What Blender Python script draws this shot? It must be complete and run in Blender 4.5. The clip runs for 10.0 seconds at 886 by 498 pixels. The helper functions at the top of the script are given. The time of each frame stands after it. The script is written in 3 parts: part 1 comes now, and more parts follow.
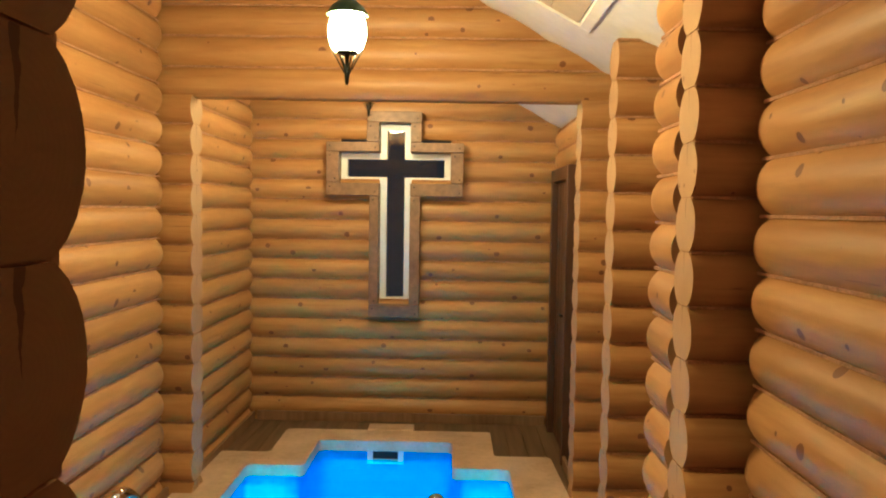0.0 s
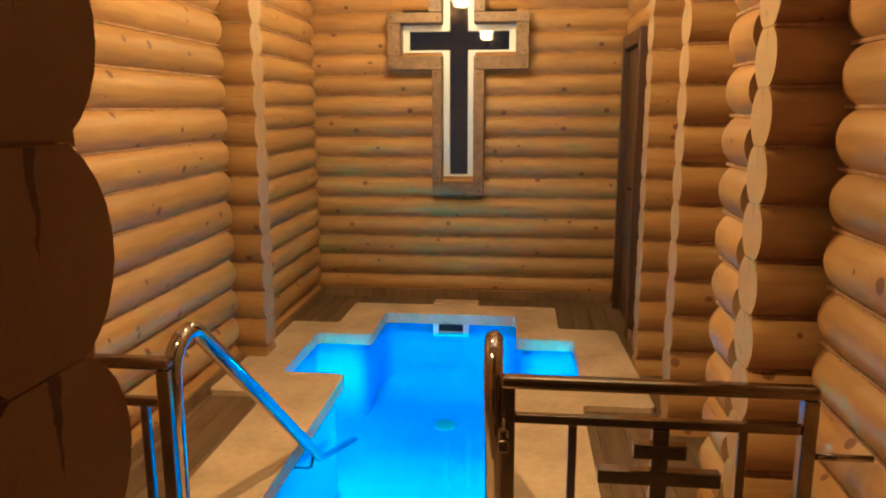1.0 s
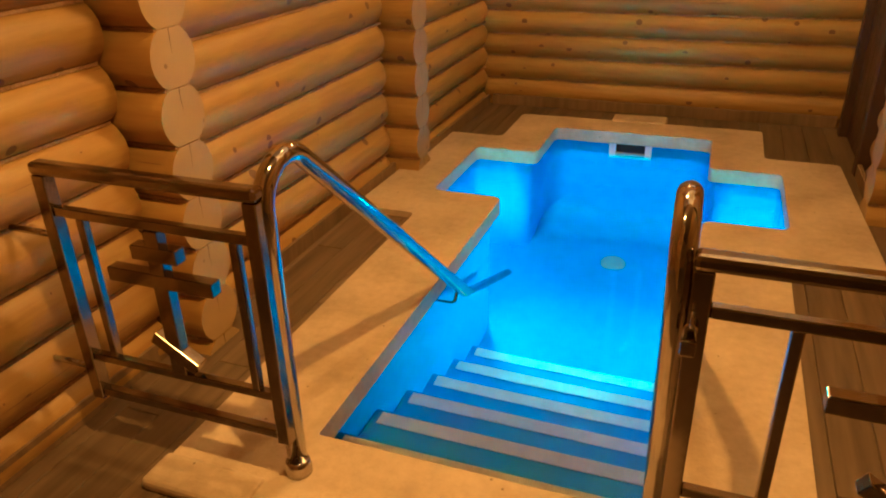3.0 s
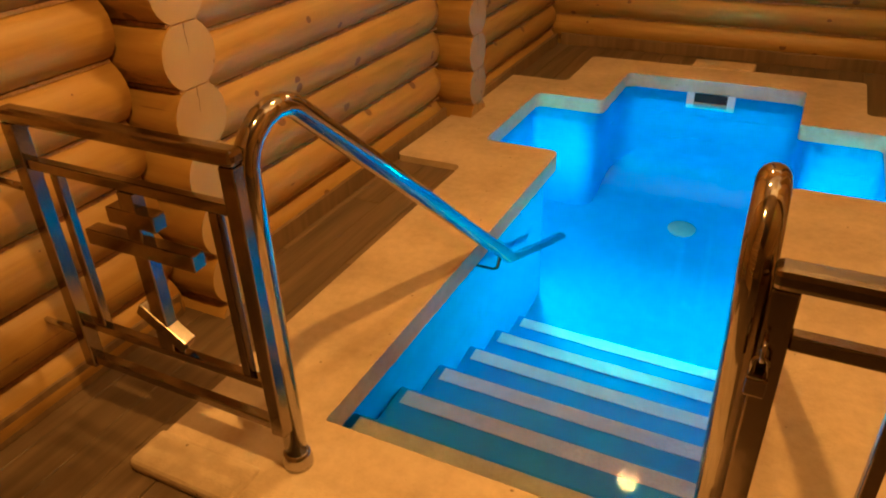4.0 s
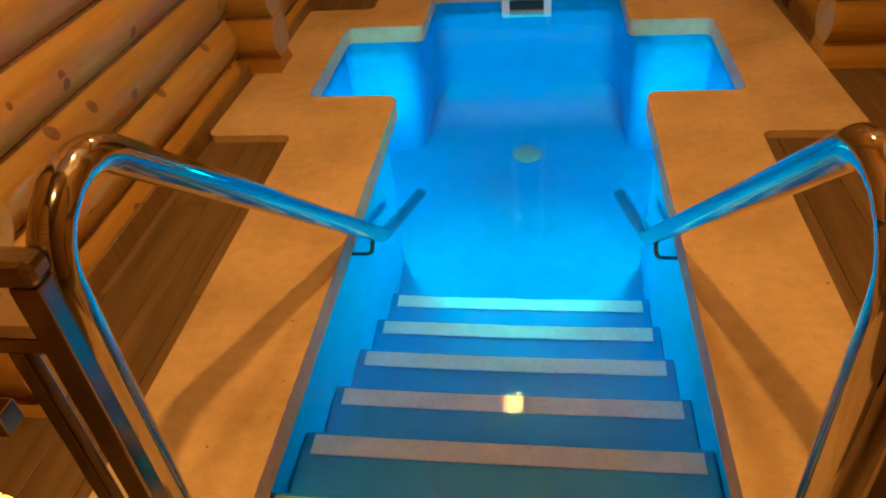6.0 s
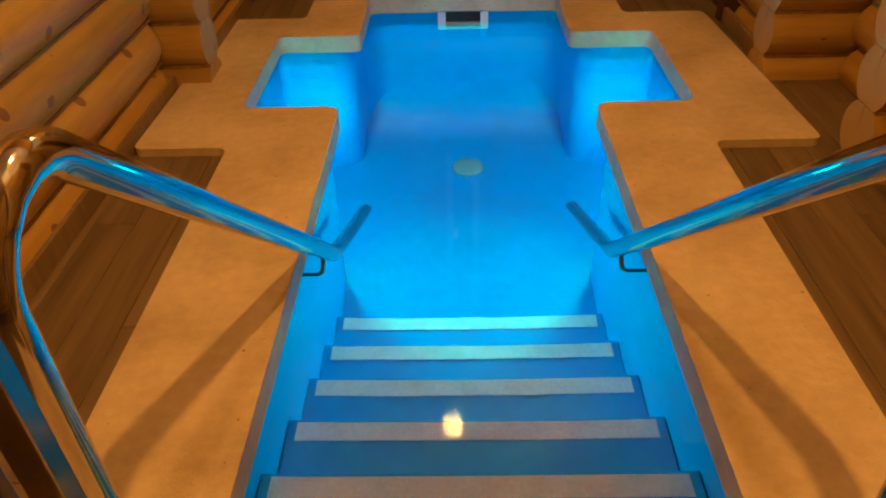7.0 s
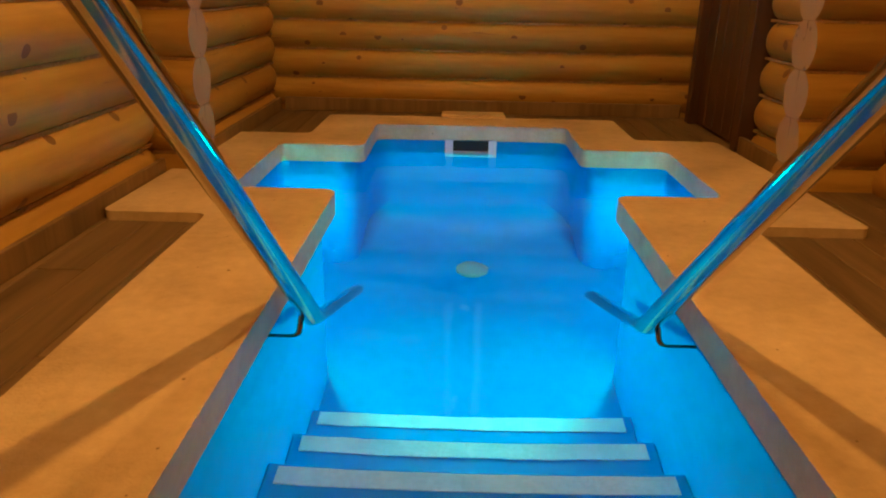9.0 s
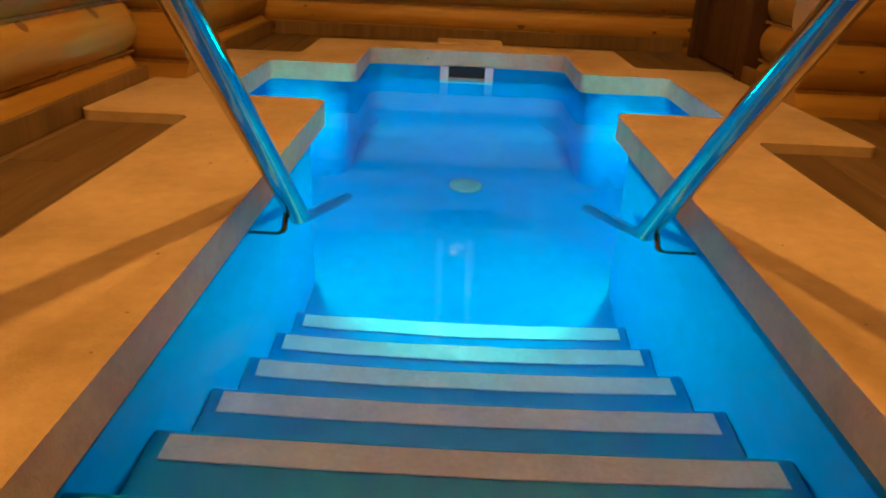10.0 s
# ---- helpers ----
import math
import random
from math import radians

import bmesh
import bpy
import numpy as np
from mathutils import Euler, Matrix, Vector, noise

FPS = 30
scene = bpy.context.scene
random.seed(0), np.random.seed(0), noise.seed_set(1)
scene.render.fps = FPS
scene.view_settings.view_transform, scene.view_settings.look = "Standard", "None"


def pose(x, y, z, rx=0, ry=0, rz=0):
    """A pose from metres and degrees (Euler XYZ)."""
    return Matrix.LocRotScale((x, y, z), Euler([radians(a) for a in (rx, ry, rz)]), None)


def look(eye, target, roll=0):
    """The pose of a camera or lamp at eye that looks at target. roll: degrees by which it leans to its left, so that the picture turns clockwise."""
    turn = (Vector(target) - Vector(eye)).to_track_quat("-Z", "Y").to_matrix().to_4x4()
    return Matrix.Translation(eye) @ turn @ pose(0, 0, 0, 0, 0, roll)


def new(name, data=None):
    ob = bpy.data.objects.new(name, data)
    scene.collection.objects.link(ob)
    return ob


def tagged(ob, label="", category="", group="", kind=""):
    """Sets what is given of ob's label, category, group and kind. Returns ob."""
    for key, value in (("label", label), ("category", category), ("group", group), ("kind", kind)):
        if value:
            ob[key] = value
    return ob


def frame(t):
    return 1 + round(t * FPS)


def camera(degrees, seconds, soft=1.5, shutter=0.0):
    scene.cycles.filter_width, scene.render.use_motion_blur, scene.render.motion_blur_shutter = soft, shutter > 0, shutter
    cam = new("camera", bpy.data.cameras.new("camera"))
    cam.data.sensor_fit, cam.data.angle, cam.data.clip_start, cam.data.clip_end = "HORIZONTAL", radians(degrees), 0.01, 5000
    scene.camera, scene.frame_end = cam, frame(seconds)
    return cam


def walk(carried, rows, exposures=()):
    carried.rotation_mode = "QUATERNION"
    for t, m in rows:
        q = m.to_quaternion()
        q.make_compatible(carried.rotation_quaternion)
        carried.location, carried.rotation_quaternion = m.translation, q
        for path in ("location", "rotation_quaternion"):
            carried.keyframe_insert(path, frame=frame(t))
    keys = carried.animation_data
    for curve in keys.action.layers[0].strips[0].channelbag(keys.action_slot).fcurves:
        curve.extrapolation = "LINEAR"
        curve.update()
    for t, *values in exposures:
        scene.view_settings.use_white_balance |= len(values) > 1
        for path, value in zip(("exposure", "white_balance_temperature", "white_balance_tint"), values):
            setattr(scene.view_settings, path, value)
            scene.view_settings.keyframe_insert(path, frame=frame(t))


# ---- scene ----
cam = camera(62.8, 10.0, soft=2.0)
PATH = [
    (0, (0.467, 0.127, 1.65), (0.436, 2.124, 1.543), 0.9),
    (0.5, (0.487, 0.144, 1.565), (0.359, 2.125, 1.322), 0.5),
    (1, (0.497, 0.161, 1.474), (0.283, 2.113, 1.091), -0.1),
    (1.5, (0.495, 0.233, 1.422), (0.214, 2.137, 0.88), -0.8),
    (2, (0.472, 0.389, 1.4), (0.119, 2.232, 0.709), -1.2),
    (2.5, (0.451, 0.557, 1.391), (-0.041, 2.322, 0.59), -1.4),
    (4, (0.433, 1.028, 1.308), (-0.356, 2.555, 0.286), -2.0),
    (4.5, (0.332, 1.161, 1.283), (-0.333, 2.689, 0.177), -2.9),
    (5, (0.254, 1.251, 1.241), (-0.28, 2.786, 0.075), -5.3),
    (5.5, (0.185, 1.328, 1.256), (-0.222, 2.863, 0.041), -6.1),
    (7, (-0.044, 1.484, 1.173), (-0.084, 3.09, -0.019), -1.6),
    (7.5, (-0.045, 1.525, 1.047), (-0.046, 3.21, -0.031), 0.1),
    (8, (-0.064, 1.519, 0.893), (-0.07, 3.281, -0.052), 0.7),
    (8.5, (-0.059, 1.549, 0.758), (-0.085, 3.39, -0.022), 0.7),
    (9, (-0.065, 1.567, 0.661), (-0.099, 3.447, -0.021), 1.1),
    (9.5, (-0.066, 1.567, 0.572), (-0.092, 3.441, -0.127), 1.8),
    (10, (-0.06, 1.585, 0.504), (-0.068, 3.423, -0.284), 2.7),
]
EXPOSURES = [(0.0, 0.26, 3750, -8), (1.5, 0.22, 4200, -3), (2.5, 0.13, 4850, 0), (4.0, 0.02, 5500, 4), (5.5, -0.1, 5950, 7), (7.0, -0.28, 6000, 7), (8.5, -0.24, 6000, 7), (10.0, -0.18, 6000, 6)]
walk(cam, [(t, look(eye, target, roll)) for t, eye, target, roll in PATH], EXPOSURES)

# ---- light ----
world = bpy.data.worlds.new("world")
world.use_nodes = True
world.node_tree.nodes["Background"].inputs[0].default_value = (0.9, 0.75, 0.6, 1)
world.node_tree.nodes["Background"].inputs[1].default_value = 0.02
scene.world = world
WARM = (1.0, 0.435, 0.075)
BLUE = (0.0, 1.0, 0.74)
POOL_POWER = 20.0
LAMPS = [((0.05, 2.9, 2.305), 56.0), ((-0.088, 4.74, 2.42), 2.0)]
DOWNLIGHT, DOWN_POWER = (0.03, 1.58, 2.36), 160.0


def lamp(name, place, power, colour, radius):
    data = bpy.data.lights.new(name, "POINT")
    data.energy, data.color, data.shadow_soft_size = power, colour, radius
    ob = new(name, data)
    ob.location = place
    return ob


# ---- materials ----
def material(name):
    m = bpy.data.materials.new(name)
    m.use_nodes = True
    t = m.node_tree
    return m, t, t.nodes["Principled BSDF"]


def node(t, kind, **inputs):
    n = t.nodes.new(kind)
    for k, v in inputs.items():
        n.inputs[k.replace("_", " ")].default_value = v
    return n


def math_node(t, op, a, b=None, c=None):
    n = t.nodes.new("ShaderNodeMath")
    n.operation = op
    for i, v in enumerate((a, b, c)):
        if v is None:
            continue
        if isinstance(v, (int, float)):
            n.inputs[i].default_value = v
        else:
            t.links.new(v, n.inputs[i])
    return n.outputs[0]


def ramp(t, fac, stops):
    n = t.nodes.new("ShaderNodeValToRGB")
    el = n.color_ramp.elements
    while len(el) < len(stops):
        el.new(0.5)
    for e, (p, c) in zip(el, stops):
        e.position, e.color = p, (*c, 1) if len(c) == 3 else c
    t.links.new(fac, n.inputs[0])
    return n.outputs[0]


def mix(t, fac, a, b, blend="MIX"):
    n = t.nodes.new("ShaderNodeMix")
    n.data_type, n.blend_type = "RGBA", blend
    for sock, v in ((n.inputs[0], fac), (n.inputs[6], a), (n.inputs[7], b)):
        if isinstance(v, (int, float)):
            sock.default_value = v
        elif isinstance(v, tuple):
            sock.default_value = (*v, 1)
        else:
            t.links.new(v, sock)
    return n.outputs[2]


def bump(t, height, strength, distance, bsdf):
    n = node(t, "ShaderNodeBump", Strength=strength, Distance=distance)
    t.links.new(height, n.inputs["Height"])
    t.links.new(n.outputs[0], bsdf.inputs["Normal"])


def coords(t, scale=(1, 1, 1), shift=0.0):
    """Object coordinates, shifted by each object's own random number."""
    c, info = t.nodes.new("ShaderNodeTexCoord"), t.nodes.new("ShaderNodeObjectInfo")
    off = t.nodes.new("ShaderNodeVectorMath")
    off.operation = "SCALE"
    off.inputs[0].default_value = (1, 1, 1)
    t.links.new(math_node(t, "MULTIPLY", info.outputs["Random"], shift), off.inputs["Scale"])
    mp = node(t, "ShaderNodeMapping")
    mp.inputs["Scale"].default_value = scale
    t.links.new(c.outputs["Object"], mp.inputs["Vector"])
    add = t.nodes.new("ShaderNodeVectorMath")
    t.links.new(mp.outputs[0], add.inputs[0])
    t.links.new(off.outputs[0], add.inputs[1])
    return add.outputs[0], c.outputs["Object"], info.outputs["Random"]


def noise_tex(t, vec, scale, detail=4.0, rough=0.55):
    n = node(t, "ShaderNodeTexNoise", Scale=scale, Detail=detail, Roughness=rough)
    t.links.new(vec, n.inputs["Vector"])
    return n.outputs["Fac"]


def log_wood():
    """Turned pine: streaks along local x, knots round the trunk, drying cracks."""
    m, t, b = material("turned_pine")
    v, raw, rnd = coords(t, (1.2, 14, 14), 40.0)
    streak = noise_tex(t, v, 2.2, 5.0, 0.6)
    v2, _, _ = coords(t, (1.5, 4, 4), 17.0)
    blotch = noise_tex(t, v2, 1.6, 3.0)
    sep = t.nodes.new("ShaderNodeSeparateXYZ")
    t.links.new(raw, sep.inputs[0])
    around = math_node(t, "MULTIPLY", math_node(t, "ARCTAN2", sep.outputs[2], sep.outputs[1]), 0.092)
    comb = t.nodes.new("ShaderNodeCombineXYZ")
    t.links.new(math_node(t, "ADD", sep.outputs[0], math_node(t, "MULTIPLY", rnd, 31.0)), comb.inputs[0])
    t.links.new(math_node(t, "ADD", around, math_node(t, "MULTIPLY", rnd, 7.0)), comb.inputs[1])
    vor = node(t, "ShaderNodeTexVoronoi", Scale=5.2)
    vor.voronoi_dimensions = "2D"
    t.links.new(comb.outputs[0], vor.inputs["Vector"])
    csep = t.nodes.new("ShaderNodeSeparateColor")
    t.links.new(vor.outputs["Color"], csep.inputs[0])
    size = math_node(t, "MULTIPLY", math_node(t, "SUBTRACT", csep.outputs[0], 0.52), 0.25)
    knot = math_node(t, "SUBTRACT", size, vor.outputs["Distance"])
    core = ramp(t, math_node(t, "MULTIPLY", knot, 36.0), [(0.0, (0, 0, 0)), (0.35, (1, 1, 1))])
    halo = ramp(t, math_node(t, "MULTIPLY_ADD", knot, 6.0, 0.5), [(0.1, (0, 0, 0)), (0.75, (1, 1, 1))])
    pale = ramp(t, streak, [(0.25, (0.33, 0.176, 0.026)), (0.5, (0.435, 0.254, 0.043)), (0.75, (0.50, 0.316, 0.064))])
    pale = mix(t, ramp(t, blotch, [(0.35, (0, 0, 0)), (0.7, (0.55, 0.55, 0.55))]), pale, (0.37, 0.192, 0.028))
    tone = ramp(t, rnd, [(0.0, (0.82, 0.80, 0.76)), (1.0, (1.08, 1.08, 1.08))])
    pale = mix(t, 1.0, pale, tone, "MULTIPLY")
    col = mix(t, math_node(t, "MULTIPLY", halo, 0.30), pale, (0.42, 0.19, 0.06))
    col = mix(t, math_node(t, "MULTIPLY", core, 0.85), col, (0.13, 0.055, 0.02))
    v3, _, _ = coords(t, (0.9, 26, 26), 63.0)
    crack = noise_tex(t, v3, 1.5, 2.0)
    line = ramp(t, crack, [(0.70, (0, 0, 0)), (0.715, (1, 1, 1)), (0.725, (1, 1, 1)), (0.74, (0, 0, 0))])
    col = mix(t, math_node(t, "MULTIPLY", line, 0.6), col, (0.16, 0.07, 0.025))
    t.links.new(col, b.inputs["Base Color"])
    t.links.new(math_node(t, "MULTIPLY_ADD", streak, 0.25, 0.36), b.inputs["Roughness"])
    bump(t, math_node(t, "SUBTRACT", streak, math_node(t, "MULTIPLY", core, 0.4)), 0.25, 0.006, b)
    return m


def end_grain(name, pale, deep, split_width):
    """Sawn log ends: growth rings, a split from the heart, small dark spots."""
    m, t, b = material(name)
    v, raw, rnd = coords(t, (1, 1, 1), 9.0)
    sep = t.nodes.new("ShaderNodeSeparateXYZ")
    t.links.new(raw, sep.inputs[0])
    wob = noise_tex(t, v, 18.0, 3.0)
    rad = math_node(t, "SQRT", math_node(t, "ADD", math_node(t, "POWER", sep.outputs[1], 2.0), math_node(t, "POWER", sep.outputs[2], 2.0)))
    ring = math_node(t, "SINE", math_node(t, "MULTIPLY_ADD", wob, 5.0, math_node(t, "MULTIPLY", rad, 900.0)))
    col = ramp(t, math_node(t, "MULTIPLY_ADD", ring, 0.5, 0.5), [(0.0, tuple(c * 0.93 for c in pale)), (1.0, pale)])
    col = mix(t, math_node(t, "MULTIPLY", noise_tex(t, v, 9.0), 0.7), col, deep)
    side = math_node(t, "ABSOLUTE", math_node(t, "ADD", sep.outputs[1], math_node(t, "MULTIPLY_ADD", noise_tex(t, v, 30.0), 0.02, -0.01)))
    width = math_node(t, "MULTIPLY", sep.outputs[2], split_width)
    split = math_node(t, "LESS_THAN", side, math_node(t, "MAXIMUM", width, 0.0))
    col = mix(t, math_node(t, "MULTIPLY", split, 0.85), col, (0.09, 0.04, 0.015))
    spots = node(t, "ShaderNodeTexVoronoi", Scale=22.0)
    t.links.new(v, spots.inputs["Vector"])
    pick = t.nodes.new("ShaderNodeSeparateColor")
    t.links.new(spots.outputs["Color"], pick.inputs[0])
    dot = math_node(t, "LESS_THAN", spots.outputs["Distance"], math_node(t, "MULTIPLY", math_node(t, "SUBTRACT", pick.outputs[0], 0.55), 0.45))
    col = mix(t, math_node(t, "MULTIPLY", dot, 0.55), col, (0.12, 0.06, 0.02))
    t.links.new(col, b.inputs["Base Color"])
    b.inputs["Roughness"].default_value = 0.75
    bump(t, noise_tex(t, v, 60.0), 0.3, 0.003, b)
    return m


def plain(name, colour, rough, metal=0.0, grain=0.12, scale=30.0, relief=0.1, stretch=(1, 1, 1), depth=0.003):
    """One colour with mottling at two sizes, roughness that wanders and a fine relief."""
    m, t, b = material(name)
    v, _, rnd = coords(t, stretch, 11.0)
    fine, wide = noise_tex(t, v, scale, 5.0), noise_tex(t, v, scale * 0.13, 3.0)
    lo, hi = tuple(c * (1 - 2 * grain) for c in colour), tuple(min(c * (1 + 2 * grain), 1) for c in colour)
    both = math_node(t, "MULTIPLY_ADD", wide, 0.5, math_node(t, "MULTIPLY", fine, 0.5))
    t.links.new(ramp(t, both, [(0.3, lo), (0.7, hi)]), b.inputs["Base Color"])
    t.links.new(math_node(t, "MULTIPLY_ADD", wide, 0.2 * rough, 0.9 * rough), b.inputs["Roughness"])
    b.inputs["Metallic"].default_value = metal
    if relief:
        bump(t, fine, relief, depth, b)
    return m


def stone():
    """Cast beige stone: fine pores, faint clouds, worn patches."""
    m, t, b = material("beige_cast_stone")
    v, _, _ = coords(t)
    cloud, grit = noise_tex(t, v, 3.0, 5.0), noise_tex(t, v, 140.0, 3.0)
    col = ramp(t, cloud, [(0.3, (0.45, 0.345, 0.225)), (0.5, (0.58, 0.455, 0.305)), (0.72, (0.68, 0.545, 0.385))])
    pore = node(t, "ShaderNodeTexVoronoi", Scale=26.0)
    t.links.new(v, pore.inputs["Vector"])
    sep = t.nodes.new("ShaderNodeSeparateColor")
    t.links.new(pore.outputs["Color"], sep.inputs[0])
    spot = math_node(t, "LESS_THAN", pore.outputs["Distance"], math_node(t, "MULTIPLY", math_node(t, "SUBTRACT", sep.outputs[0], 0.72), 0.42))
    col = mix(t, math_node(t, "MULTIPLY", spot, 0.75), col, (0.16, 0.10, 0.06))
    mottle = ramp(t, noise_tex(t, v, 24.0, 5.0, 0.7), [(0.32, (0.92, 0.90, 0.87)), (0.66, (1.04, 1.04, 1.04))])
    col = mix(t, 1.0, col, mottle, "MULTIPLY")
    t.links.new(col, b.inputs["Base Color"])
    t.links.new(math_node(t, "MULTIPLY_ADD", cloud, 0.2, 0.5), b.inputs["Roughness"])
    lumps = noise_tex(t, v, 48.0, 4.0, 0.65)
    bump(t, math_node(t, "MULTIPLY_ADD", lumps, 0.9, math_node(t, "MULTIPLY_ADD", grit, 0.4, math_node(t, "MULTIPLY", spot, -0.8))), 0.55, 0.005, b)
    return m


def water():
    """Clear water: refraction, with a weak mirror that grows towards grazing views."""
    m, t, b = material("clear_water")
    refr = node(t, "ShaderNodeBsdfRefraction", Roughness=0.0, IOR=1.33)
    refr.inputs["Color"].default_value = (0.96, 0.99, 1.0, 1)
    gloss = node(t, "ShaderNodeBsdfGlossy", Roughness=0.0)
    fres = node(t, "ShaderNodeFresnel", IOR=1.33)
    both = t.nodes.new("ShaderNodeMixShader")
    v, _, _ = coords(t, (1, 1, 1))
    wave = node(t, "ShaderNodeBump", Strength=0.05, Distance=0.02)
    t.links.new(noise_tex(t, v, 5.0, 2.0), wave.inputs["Height"])
    for n in (refr, gloss, fres):
        t.links.new(wave.outputs[0], n.inputs["Normal"])
    t.links.new(math_node(t, "MULTIPLY", fres.outputs[0], 0.65), both.inputs[0])
    t.links.new(refr.outputs[0], both.inputs[1])
    t.links.new(gloss.outputs[0], both.inputs[2])
    t.links.new(both.outputs[0], t.nodes["Material Output"].inputs["Surface"])
    return m


def glow(name, colour, strength):
    m, t, b = material(name)
    b.inputs["Base Color"].default_value = (0.8, 0.8, 0.8, 1)
    b.inputs["Emission Color"].default_value = (*colour, 1)
    b.inputs["Emission Strength"].default_value = strength
    return m


def dark_glass():
    m, t, b = material("window_glass")
    b.inputs["Base Color"].default_value = (0.9, 0.92, 0.9, 1)
    b.inputs["Roughness"].default_value = 0.02
    b.inputs["Transmission Weight"].default_value = 1.0
    return m


LOG = log_wood()
END = end_grain("sawn_log_end", (0.47, 0.325, 0.135), (0.36, 0.225, 0.08), 0.03)
# Darker copy of END: the entrance ends' shade is put into the colour; wider split.
END_SHADED = end_grain("shaded_log_end", (0.36, 0.215, 0.075), (0.24, 0.135, 0.045), 0.09)
STONE, WATER, GLASS = stone(), water(), dark_glass()
STEEL = plain("polished_steel", (0.47, 0.43, 0.39), 0.08, 1.0, 0.04, 40.0, 0.02)
STEEL_DARK = plain("brushed_steel", (0.30, 0.25, 0.20), 0.15, 1.0, 0.08, 60.0, 0.05)
LINER = plain("blue_pool_liner", (0.0, 0.30, 0.68), 0.45, 0.0, 0.06, 20.0, 0.05)
TAPE = plain("pale_anti_slip_tape", (0.80, 0.78, 0.76), 0.75, 0.0, 0.08, 90.0, 0.3)
GREY = plain("grey_plastic", (0.34, 0.36, 0.36), 0.5, 0.0, 0.06, 20.0, 0.05)
PLASTIC = plain("white_plastic", (0.78, 0.80, 0.82), 0.4, 0.0, 0.04, 20.0, 0.05)
# Near-black that paints the shade inside the skimmer's opening.
BLACK = plain("opening_shade_black", (0.01, 0.01, 0.01), 0.6, 0.0, 0.1, 20.0, 0.0)
VINYL = plain("cool_white_vinyl", (0.74, 0.80, 0.88), 0.4, 0.0, 0.03, 18.0, 0.05)
PAINT = plain("white_paint", (0.74, 0.77, 0.80), 0.55, 0.0, 0.04, 18.0, 0.15)
JUTE = plain("jute_caulk", (0.34, 0.20, 0.085), 0.95, 0.0, 0.25, 90.0, 0.6)
OAK = plain("brown_stained_board", (0.21, 0.135, 0.065), 0.5, 0.0, 0.22, 26.0, 0.4, (1, 1, 0.08))
TRIMWOOD = plain("stained_trim_board", (0.20, 0.125, 0.055), 0.5, 0.0, 0.22, 26.0, 0.4)
DOORWOOD = plain("dark_door_wood", (0.07, 0.034, 0.016), 0.42, 0.0, 0.22, 22.0, 0.35, (1, 1, 0.08))
PLANK = plain("wood_look_plank", (0.145, 0.098, 0.055), 0.42, 0.0, 0.28, 30.0, 0.25, (1, 0.06, 1))
BEIGE = plain("beige_board", (0.52, 0.46, 0.34), 0.55, 0.0, 0.06, 20.0, 0.15)
IRON = plain("black_iron", (0.015, 0.017, 0.015), 0.4, 0.6, 0.15, 40.0, 0.2)
GREEN = plain("green_painted_metal", (0.055, 0.12, 0.09), 0.4, 0.3, 0.15, 40.0, 0.1)
GLOBE = glow("glowing_lantern_glass", (1.0, 0.50, 0.13), 165.0)
POOLGLOW = glow("glowing_blue_lens", (0.1, 0.5, 1.0), 6.0)
EARTH = plain("dark_ground", (0.10, 0.09, 0.07), 0.9, 0.0, 0.2, 10.0, 0.5)


# ---- building blocks ----
def part(name, bm, mat, parent, label="", smooth=False):
    me = bpy.data.meshes.new(name)
    bmesh.ops.recalc_face_normals(bm, faces=bm.faces)
    if smooth:
        for f in bm.faces:
            f.smooth = True
    bm.to_mesh(me)
    bm.free()
    for one in mat if isinstance(mat, (list, tuple)) else [mat]:
        me.materials.append(one)
    ob = new(name, me)
    if parent is not None:
        ob.parent = parent
    if label:
        tagged(ob, label)
    return ob


def empty(name, place, label, category, group="", kind=""):
    ob = tagged(new(name), label, category, group, kind)
    ob.location = place
    bpy.context.view_layer.update()
    return ob


def box(bm, lo, hi):
    vs = bmesh.ops.create_cube(bm, size=1.0)["verts"]
    for v in vs:
        v.co = Vector([lo[i] + (v.co[i] + 0.5) * (hi[i] - lo[i]) for i in range(3)])
    return vs


def soften(bm, w, segments=2, angle=0.5):
    es = [e for e in bm.edges if len(e.link_faces) == 2 and e.calc_face_angle(0) > angle]
    bmesh.ops.bevel(bm, geom=es, offset=w, segments=segments, profile=0.5, affect="EDGES", clamp_overlap=True)


def box_mesh(lo, hi, w=0.004, segments=2):
    bm = bmesh.new()
    box(bm, lo, hi)
    if w:
        soften(bm, w, segments)
    return bm


def prism(points, z0, z1, w=0.0, segments=2):
    """An upright prism on a plan polygon."""
    bm = bmesh.new()
    low, high = [bm.verts.new((x, y, z0)) for x, y in points], [bm.verts.new((x, y, z1)) for x, y in points]
    n = len(points)
    bm.faces.new(low[::-1]), bm.faces.new(high)
    for i in range(n):
        bm.faces.new((low[i], low[(i + 1) % n], high[(i + 1) % n], high[i]))
    if w:
        soften(bm, w, segments)
    return bm


def ring_prism(inner, outer, z0, z1, w=0.0, segments=3):
    bm = bmesh.new()
    loops = [[bm.verts.new((x, y, z)) for x, y in p] for p, z in ((inner, z0), (outer, z0), (outer, z1), (inner, z1))]
    n = len(inner)
    for a in range(4):
        for i in range(n):
            bm.faces.new((loops[a][i], loops[a][(i + 1) % n], loops[(a + 1) % 4][(i + 1) % n], loops[(a + 1) % 4][i]))
    if w:
        soften(bm, w, segments)
    return bm


